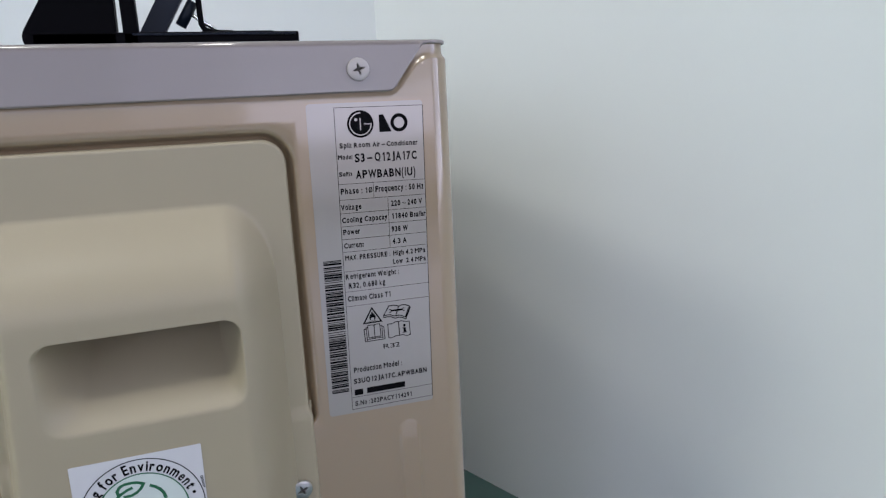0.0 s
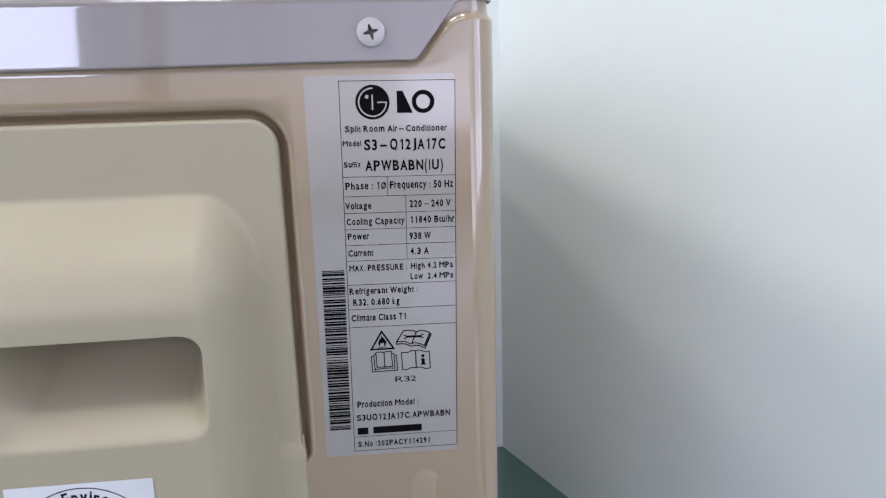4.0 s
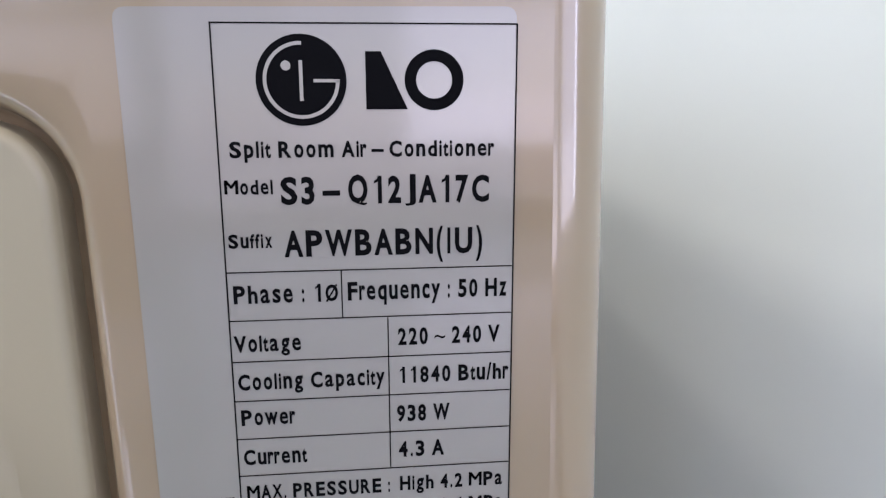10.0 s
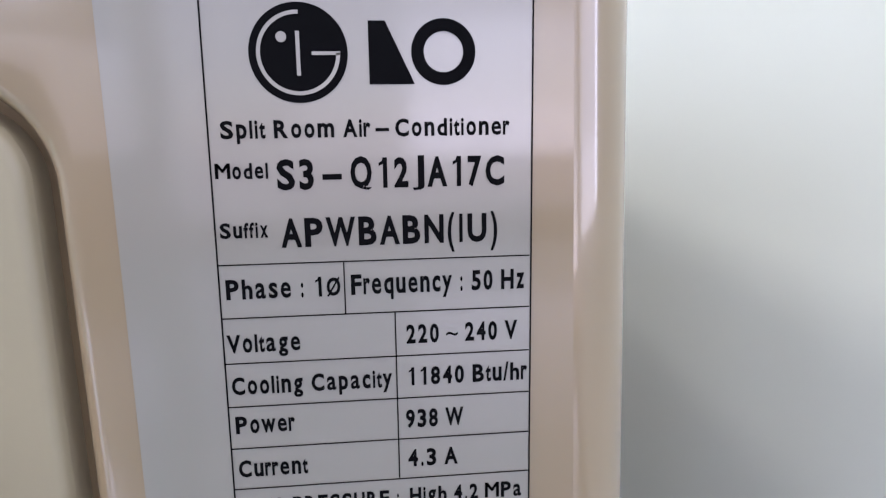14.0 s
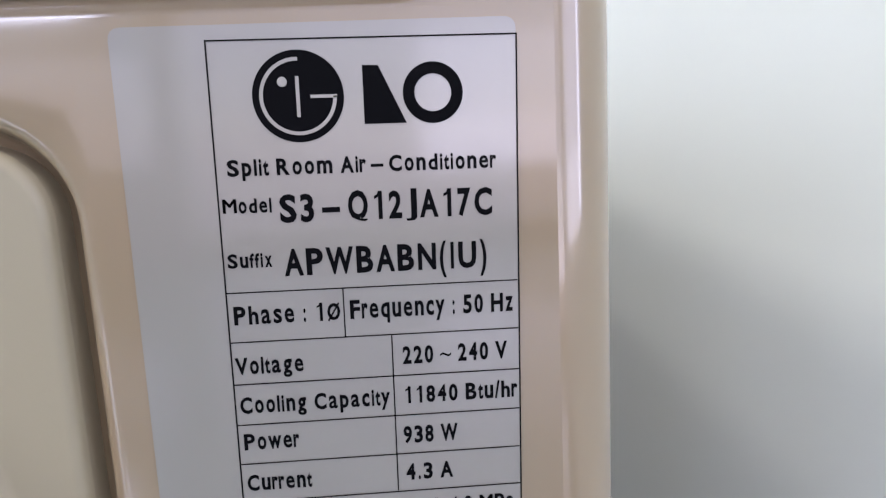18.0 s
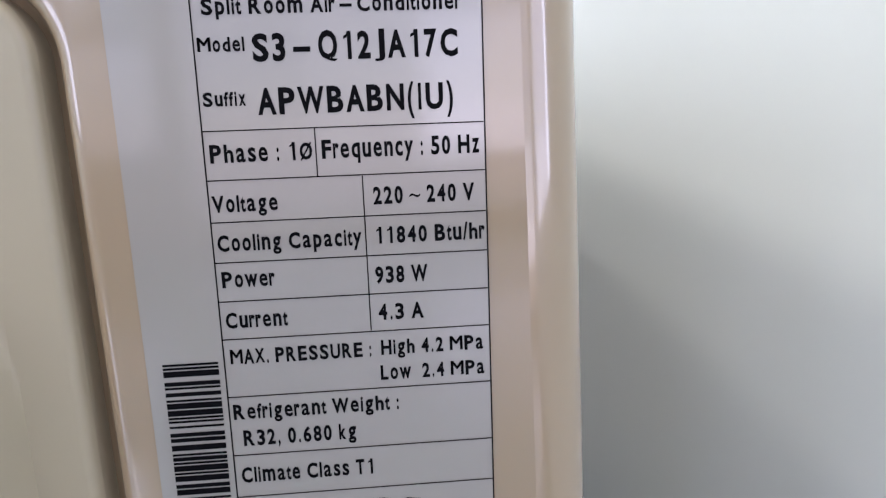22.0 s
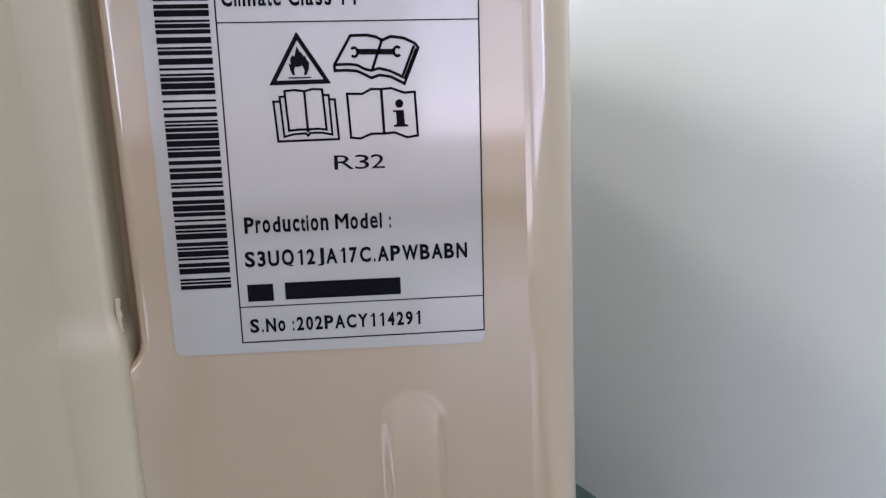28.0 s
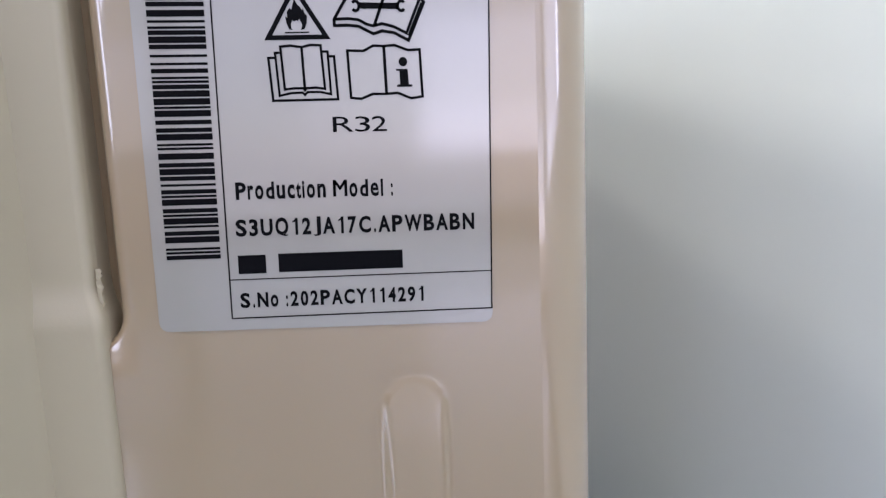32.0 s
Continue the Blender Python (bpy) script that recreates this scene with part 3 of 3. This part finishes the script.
class Sheet:
    """A printed sheet: millimetres u to the right and v down from its origin, laid on a face that looks towards -y."""

    def __init__(self, origin, tilt):
        c, s = math.cos(tilt), math.sin(tilt)
        self.m = Matrix(((c, s, 0, origin[0]), (0, 0, -1, origin[1]), (-s, c, 0, origin[2]), (0, 0, 0, 1)))

    def lay(self, bm, lift):
        bm.transform(Matrix.Translation((0, 0, lift)))
        bm.transform(self.m)
        return bm

    def face(self, bm, pts):
        return bm.faces.new([bm.verts.new((u * 0.001, -v * 0.001, 0)) for u, v in pts])

    def stroke(self, bm, pts, w, closed=False):
        pts = [Vector(p) for p in pts]
        n = len(pts)
        left, right = [], []
        for i, p in enumerate(pts):
            a = pts[i - 1] if i or closed else None
            b = pts[(i + 1) % n] if i < n - 1 or closed else None
            d0 = (p - a).normalized() if a is not None else (b - p).normalized()
            d1 = (b - p).normalized() if b is not None else d0
            nrm = Vector((-d0.y - d1.y, d0.x + d1.x))
            if nrm.length < 1e-6:
                nrm = Vector((-d0.y, d0.x))
            nrm.normalize()
            k = min(2.2, 1 / max(0.3, nrm.dot(Vector((-d0.y, d0.x)))))
            left.append(p + nrm * (w / 2 * k))
            right.append(p - nrm * (w / 2 * k))
        for i in range(n if closed else n - 1):
            j = (i + 1) % n
            self.face(bm, (left[i], left[j], right[j], right[i]))

    def text(self, words, u0, u1, base, cap, bold=0.0, fill=0.90):
        """A line set letter by letter with the advances of a plain grotesque, capitals cap high."""
        out, pen = bmesh.new(), 0.0
        total = sum(ADVANCE.get(c, 556) for c in words)
        k = (u1 - u0) / (total - 90)
        for c in words:
            adv = ADVANCE.get(c, 556)
            if c != " ":
                copies = [letters(c, min(bold, 0.0 if c == "~" else 0.008 if c == "\u00f8" else 0.022 if c in "eas" else 0.030 if c.islower() else 0.034))] if c not in "MX" else [letters(c), letters(c)]
                for n, g in enumerate(copies):
                    x0, x1, y0, y1 = extent(g)
                    inner = (adv - 2 * BEARING.get(c, 55)) * (fill if adv > 300 else 1.0)
                    for p in g.verts:
                        y = p.co.y
                        if c in "acemnorsuvwxzgpqy":
                            y = y * 0.74 * CAP / XH if y > 0 else y * 0.9
                        elif c == "\u00f8":
                            y *= 0.98 * CAP / y1
                        elif c in "JQ" and y < 0:
                            y *= 0.4
                        elif c.isalnum() and c not in "gpqyJQ" and y1 > 0.9 * CAP:
                            y = y * CAP / y1
                        fx = (p.co.x - x0) / max(1e-6, x1 - x0)
                        shift = (n - 0.5) * bold * 1150 if len(copies) > 1 else 0.0
                        p.co = Vector(((u0 + (pen - 45 + (adv - inner) / 2 + fx * inner + shift) * k) * 0.001, (y / CAP * cap - base) * 0.001, 0))
                    tmp = bpy.data.meshes.new("glyph")
                    g.to_mesh(tmp)
                    g.free()
                    out.from_mesh(tmp)
                    bpy.data.meshes.remove(tmp)
            pen += adv
        return out


_x = letters("x")
XH = extent(_x)[3]
_x.free()
ADVANCE = {c: w for w, some in ((278, " .,:/ftI"), (333, "()r"), (222, "ijl"), (667, "ABEKPSVXY"), (722, "CDHNRU"), (778, "GOQ"), (833, "Mm"), (944, "W"), (611, "FTZ"), (500, "Jcksvxyz"), (722, "w"), (584, "~"), (980, "\u2013"), (720, "\u00f8")) for c in some}
BEARING = {c: w for w, some in ((88, ".,:I"), (50, "ijl"), (145, "1"), (15, "AVWYvwy/"), (12, "ftr"), (0, "~"), (190, "\u2013"), (60, "J")) for c in some}

rate = Sheet((0.0, 0.0, 0.508), 0.0172)
LIFT = 0.00030


def paper(sheet, outline, thick, r, mat, name, parent, label, base=0.0):
    """A sheet with rounded corners."""
    pts = []
    n = len(outline)
    for i in range(n):
        p, a, b = Vector(outline[i]), Vector(outline[i - 1]), Vector(outline[(i + 1) % n])
        da, db = (a - p).normalized(), (b - p).normalized()
        for k in range(7):
            t = k / 6
            pts.append((p + da * r) * (1 - t) ** 2 + p * 2 * t * (1 - t) + (p + db * r) * t ** 2)
    bm = bmesh.new()
    top = [bm.verts.new((p.x * 0.001, -p.y * 0.001, thick)) for p in pts]
    low = [bm.verts.new((p.x * 0.001, -p.y * 0.001, 0)) for p in pts]
    bm.faces.new(top)
    for i in range(len(pts)):
        bm.faces.new((top[i], top[(i + 1) % len(pts)], low[(i + 1) % len(pts)], low[i]))
    finish(bm, smooth=False)
    return part(name, sheet.lay(bm, base), mat, parent, label)


label_ob = paper(rate, ((-13.8, -2.2), (47.0, -3.0), (46.9, 164.9), (-12.5, 164.3)), 0.0002, 2.0, PAPER, "rating_label", unit, "white rating label with black print and a bar code")

TEXTS = (
    ("Split Room Air\u2013Conditioner", 1.8, 43.5, 20.0, 2.45, 0.044), ("Model", 0.75, 8.2, 25.75, 2.2, 0.052), ("S3\u2013Q12JA17C", 9.3, 42.9, 27.35, 4.25, 0.047),
    ("Suffix", 0.75, 7.7, 34.35, 2.2, 0.052), ("APWBABN(IU)", 9.6, 41.8, 35.85, 4.15, 0.047), ("Phase : 1\u00f8", 1.0, 17.9, 43.5, 2.9, 0.042),
    ("Frequency : 50 Hz", 19.35, 46.0, 43.45, 3.0, 0.042), ("Voltage", 0.7, 11.5, 51.75, 2.7, 0.044), ("220 ~ 240 V", 27.5, 44.8, 51.5, 2.9, 0.044),
    ("Cooling Capacity", 0.85, 25.1, 58.4, 2.7, 0.044), ("11840 Btu/hr", 27.4, 46.4, 58.3, 2.8, 0.044), ("Power", 1.0, 9.9, 64.7, 2.7, 0.044),
    ("938 W", 27.1, 36.2, 65.3, 2.9, 0.044), ("Current", 1.0, 11.5, 71.9, 2.7, 0.044), ("4.3 A", 27.3, 35.2, 71.9, 2.8, 0.044),
    ("MAX. PRESSURE :", 1.25, 25.8, 78.45, 2.6, 0.046), ("High 4.2 MPa", 27.4, 45.7, 78.3, 2.6, 0.046), ("Low  2.4 MPa", 27.1, 45.8, 82.95, 2.6, 0.046),
    ("Refrigerant Weight :", 0.8, 30.2, 88.65, 2.7, 0.044), ("R32, 0.680 kg", 2.15, 22.2, 93.7, 2.85, 0.044), ("Climate Class T1", 1.2, 25.1, 100.75, 2.85, 0.042),
    ("R32", 19.5, 28.6, 130.0, 2.6, 0.0), ("Production Model :", 2.1, 29.5, 141.15, 2.9, 0.044), ("S3UQ12JA17C.APWBABN", 1.7, 43.8, 147.55, 2.85, 0.052),
    ("S.No :202PACY114291", 1.7, 34.6, 160.35, 2.6, 0.046),
)
for words, u0, u1, base, cap, bold in TEXTS:
    part("printed_text", rate.lay(rate.text(words, u0, u1, base, cap, bold, 1.12 if words == "R32" else 0.97), LIFT), INK, label_ob)

# ruled lines of the table
BOX = (0.15, 46.75, -0.1, 162.3)
RULES = [((BOX[0], v), (BOX[1], v)) for v in (38.4, 46.5, 53.55, 60.45, 67.25, 74.0, 84.55, 95.55, 103.6, 155.35)]
RULES += [((18.45, 38.5), (18.45, 46.45)), ((25.9, 46.65), (25.9, 73.8))]
bm = bmesh.new()
rate.stroke(bm, ((BOX[0], BOX[2]), (BOX[1] + 0.3, BOX[2] - 0.26), (BOX[1], BOX[3]), (BOX[0], BOX[3])), 0.24, True)
part("table_border", rate.lay(bm, LIFT), INK, label_ob)
for rule in RULES:
    bm = bmesh.new()
    rate.stroke(bm, rule, 0.20)
    part("ruled_line", rate.lay(bm, LIFT + 0.00002), INK, label_ob)

# bar code
code = "1111332112221131311112132122321121113111322132112122321122321211213123131222" "1111213131113222213211123221312212211132211131122133111" "12"
total = sum(int(c) for c in code)
v = 77.9
for i, c in enumerate(code):
    h = int(c) * (151.4 - 77.9) / total
    if i % 2 == 0:
        k = (v - 77.9) / 73.1
        bm = bmesh.new()
        rate.face(bm, [(-10.4 + 0.1 * k, v - 0.05), (-0.9 - 0.2 * k, v - 0.05), (-0.9 - 0.2 * k, v + h + 0.03), (-10.4 + 0.1 * k, v + h + 0.03)])
        part("bar", rate.lay(bm, LIFT), INK, label_ob)
    v += h


def circle(cx, cy, r, n=64, a0=0.0, a1=360.0):
    return [(cx + r * math.cos(radians(a0 + (a1 - a0) * k / n)), cy + r * math.sin(radians(a0 + (a1 - a0) * k / n))) for k in range(n + (a1 - a0 < 360))]


# maker's mark as plain shapes
bm = bmesh.new()
rate.face(bm, circle(13.35, 8.3, 6.9))
mark = part("emblem_disc", rate.lay(bm, LIFT), INK, label_ob)
for pts, w in ((circle(13.35, 8.3, 5.55, 48, 0, 272), 0.55), (((13.3, 5.3), (13.3, 11.4)), 0.55), (((15.2, 8.35), (19.2, 8.35)), 0.5)):
    bm = bmesh.new()
    rate.stroke(bm, pts, w)
    part("emblem_line", rate.lay(bm, LIFT + 0.0001), PAPER, mark)
bm = bmesh.new()
rate.face(bm, circle(11.05, 6.1, 0.75, 20))
part("emblem_dot", rate.lay(bm, LIFT + 0.0001), PAPER, mark)
bm = bmesh.new()
rate.face(bm, ((23.2, 3.9), (25.6, 3.9), (29.7, 12.7), (23.2, 12.7)))
part("emblem_wedge", rate.lay(bm, LIFT), INK, label_ob)
bm = bmesh.new()
rate.stroke(bm, circle(33.9, 8.2, 3.75, 48), 1.8, True)
part("emblem_hoop", rate.lay(bm, LIFT), INK, label_ob)
for u0, u1, v0 in ((1.8, 6.6, 154.55), (8.8, 30.7, 154.45)):
    bm = bmesh.new()
    rate.face(bm, ((u0, v0 - 3.5), (u1, v0 - 3.5), (u1, v0 - 0.2), (u0, v0 - 0.2)))
    part("printed_bar", rate.lay(bm, LIFT), INK, label_ob)


# pictograms
def pp(*pts):
    return [(8.9 + (x - 30) * 0.0331, 114.45 + (y - 255) * 0.0332) for x, y in pts]


bm = bmesh.new()
rate.stroke(bm, pp((182, 2), (40, 246), (334, 243)), 0.78, True)
rate.face(bm, pp((180, 55), (195, 85), (208, 95), (215, 112), (222, 102), (228, 125), (241, 140), (238, 175), (225, 205), (207, 208), (215, 185), (207, 165), (200, 155), (192, 165), (186, 158), (178, 168), (166, 160), (158, 180), (160, 200), (166, 208), (148, 205), (138, 180), (130, 140), (142, 150), (140, 120), (155, 100), (164, 110), (170, 85)))
rate.stroke(bm, pp((125, 221), (248, 220)), 0.25)
part("flame_sign", rate.lay(bm, LIFT), INK, label_ob)
bm = bmesh.new()
rate.stroke(bm, pp((470, 5), (560, 3), (610, 14), (640, 32), (690, 12), (760, 22), (820, 50), (838, 75), (755, 264), (680, 225), (620, 216), (575, 230), (500, 192), (440, 186), (378, 188), (376, 158)), 0.52, True)
rate.stroke(bm, pp((376, 157), (450, 154), (500, 160), (540, 182), (575, 191), (620, 180), (680, 195), (745, 228), (815, 62)), 0.50)
rate.stroke(bm, pp((640, 32), (580, 190)), 0.52)
rate.stroke(bm, pp((756, 240), (826, 78)), 0.40)
rate.stroke(bm, pp((505, 90), (705, 93)), 1.0)
rate.stroke(bm, [(8.9 + (487 - 30) * 0.0331 + 0.62 * math.cos(a), 114.45 + (92 - 255) * 0.0332 + 0.8 * math.sin(a)) for a in [radians(-140 + 280 * k / 14) for k in range(15)]], 0.5)
rate.stroke(bm, [(8.9 + (722 - 30) * 0.0331 + 0.62 * math.cos(a), 114.45 + (92 - 255) * 0.0332 + 0.8 * math.sin(a)) for a in [radians(40 + 280 * k / 14) for k in range(15)]], 0.5)
part("service_book_sign", rate.lay(bm, LIFT), INK, label_ob)
bm = bmesh.new()
rate.stroke(bm, pp((68, 345), (35, 345), (48, 559), (380, 556), (368, 340), (340, 340)), 0.42)
rate.stroke(bm, pp((98, 320), (70, 320), (82, 535), (140, 522), (200, 520), (212, 532), (225, 518), (290, 518), (345, 530), (336, 316), (308, 316)), 0.40)
rate.stroke(bm, pp((98, 290), (110, 503), (160, 498), (205, 498), (212, 508), (222, 498), (270, 496), (315, 502), (302, 285), (250, 282), (205, 293), (150, 285)), 0.42, True)
rate.stroke(bm, pp((205, 293), (212, 505)), 0.44)
part("manual_sign", rate.lay(bm, LIFT), INK, label_ob)
bm = bmesh.new()
rate.stroke(bm, pp((437, 312), (447, 550), (500, 556), (560, 532), (630, 533), (690, 528), (760, 557), (820, 548), (810, 310), (750, 313), (680, 287), (625, 292), (570, 289), (520, 315)), 0.44, True)
rate.stroke(bm, pp((625, 292), (632, 535)), 0.52)
rate.face(bm, [(8.9 + (722 - 30) * 0.0331 + 0.74 * math.cos(a), 114.45 + (371 - 255) * 0.0332 + 0.78 * math.sin(a)) for a in [2 * math.pi * k / 24 for k in range(24)]])
rate.face(bm, pp((685, 407), (745, 407), (750, 485), (768, 487), (768, 498), (688, 498), (688, 487), (705, 484), (702, 417), (686, 417)))
part("information_sign", rate.lay(bm, LIFT), INK, label_ob)

# ---- round environment sticker on the cover ----
seal = Sheet((-0.1086, -0.0288, 0.3579), 0.010)
card = paper(seal, ((-27.7, 0), (27.7, 0), (27.7, 57.5), (-27.7, 57.5)), 0.0002, 0.6, STICKER, "environment_sticker", unit, "white sticker with a round green leaf emblem")
CY, RO, RI = 28.7, 26.8, 19.7
bm = bmesh.new()
seal.stroke(bm, circle(0, CY, RO, 96), 0.45, True)
part("outer_ring", seal.lay(bm, LIFT), INK, card)
bm = bmesh.new()
seal.face(bm, circle(0, CY, RI, 72))
part("tinted_disc", seal.lay(bm, LIFT), PALE_GREEN, card)
bm = bmesh.new()
seal.stroke(bm, circle(0, CY, RI, 96), 0.6, True)
part("green_ring", seal.lay(bm, LIFT + 0.0001), GREEN_INK, card)
bm = bmesh.new()
k = 0.0761


def lp(*pts):
    return [((x - 735) * k, CY - RO + (y - 185) * k) for x, y in pts]


seal.stroke(bm, lp((560, 470), (585, 425), (620, 390), (660, 368), (692, 358)), 1.35)
seal.stroke(bm, lp((612, 392), (606, 365), (622, 340), (650, 328), (690, 326), (725, 332), (754, 346), (735, 375), (712, 395), (680, 408), (636, 408)), 1.35)
seal.stroke(bm, lp((786, 365), (815, 380), (840, 402), (858, 430), (868, 470)), 1.45)
part("leaf_mark", seal.lay(bm, LIFT + 0.0001), GREEN_INK, card)
ring_text = "Caring for Environment"
glyphs, width = [], 0.0
for ch in ring_text:
    if ch == " ":
        width += 0.28
        continue
    g = letters(ch, 0.022 if ch in "ae" else 0.030)
    e = extent(g)
    glyphs.append((g, width - e[0]))
    width += e[1] - e[0] + 0.10
size, RB, start, span = 4.7 / CAP, 20.9, -95.0, 167.0
arc = bmesh.new()
for g, x in glyphs:
    e = extent(g)
    mid = (e[0] + e[1]) / 2
    ang = radians(start + span * (x + mid) / width)
    squeeze = radians(span) * RB / width / size
    for vtx in g.verts:
        lx, ly = (vtx.co.x - mid) * size * squeeze, vtx.co.y * size + RB
        vtx.co = Vector(((lx * math.cos(ang) + ly * math.sin(ang)) * 0.001, (-CY + ly * math.cos(ang) - lx * math.sin(ang)) * 0.001, 0))
    tmp = bpy.data.meshes.new("glyph")
    g.to_mesh(tmp)
    g.free()
    arc.from_mesh(tmp)
    bpy.data.meshes.remove(tmp)
part("ring_text", seal.lay(arc, LIFT), INK, card)
bm = bmesh.new()
seal.face(bm, circle(23.0 * math.sin(radians(77)), CY - 23.0 * math.cos(radians(77)), 0.8, 20))
part("printed_dot", seal.lay(bm, LIFT), INK, card)

for k in range(9):
    bm = bmesh.new()
    seal.face(bm, ((25.7 + 0.12 * k, 16.2 + 0.72 * k), (27.0 + 0.05 * k, 16.0 + 0.72 * k), (27.0 + 0.05 * k, 16.4 + 0.72 * k), (25.7 + 0.12 * k, 16.6 + 0.72 * k)))
    part("printed_bar", seal.lay(bm, LIFT), INK, card)

# ---- black folding stand on the lid ----
stand = thing("folding_stand", (-0.075, 0.06, 0.5408), "black folding metal stand lying on the lid of the outdoor unit", "stand")
part("base_plate", box_bm(-0.1370, -0.0049, 0.0557, 0.1307, 0.5408, 0.5516, 0.0008), BLACK, stand)
part("base_trim", box_bm(-0.0906, -0.0068, 0.0545, 0.0559, 0.5498, 0.5508, 0.0003), NAVY, stand, "dull blue-grey edge strip")
part("upper_plate", box_bm(-0.0557, -0.0166, 0.0707, 0.1207, 0.5516, 0.5537, 0.0006), NAVY, stand)
part("side_plate", prism([(-0.1412, 0.5486), (-0.1404, 0.5458), (-0.1386, 0.5443), (-0.1362, 0.5440), (-0.0982, 0.5440), (-0.0969, 0.6026), (-0.1090, 0.6026), (-0.1394, 0.5540), (-0.1408, 0.5514)], 0.0557, 0.0707, 0.0006), BLACK, stand)
part("upright", box_bm(-0.0950, -0.0877, 0.0557, 0.0707, 0.5440, 0.6026, 0.0006), BLACK, stand)
part("slanted_plate", prism([(-0.0891, 0.5512), (-0.0758, 0.5512), (-0.0450, 0.6026), (-0.0587, 0.6026)], 0.0727, 0.0807, 0.0006), NAVY, stand, "slanted blue-black plate")
part("hinge_sleeve", tube([(-0.0665, 0.0767, 0.5569), (-0.0587, 0.0767, 0.5697)], 0.0030), NAVY, stand)
part("wire_bracket", tube([(-0.0557, 0.0717, 0.6026), (-0.0559, 0.0717, 0.5636), (-0.0557, 0.0717, 0.5574), (-0.0541, 0.0717, 0.5543), (-0.0505, 0.0717, 0.5528), (-0.0392, 0.0717, 0.5524)], 0.0016), BLACK, stand)
part("steel_rod", tube([(-0.0639, 0.0767, 0.5656), (-0.0464, 0.0747, 0.5533)], 0.0011), CHROME, stand, "thin bright steel rod")
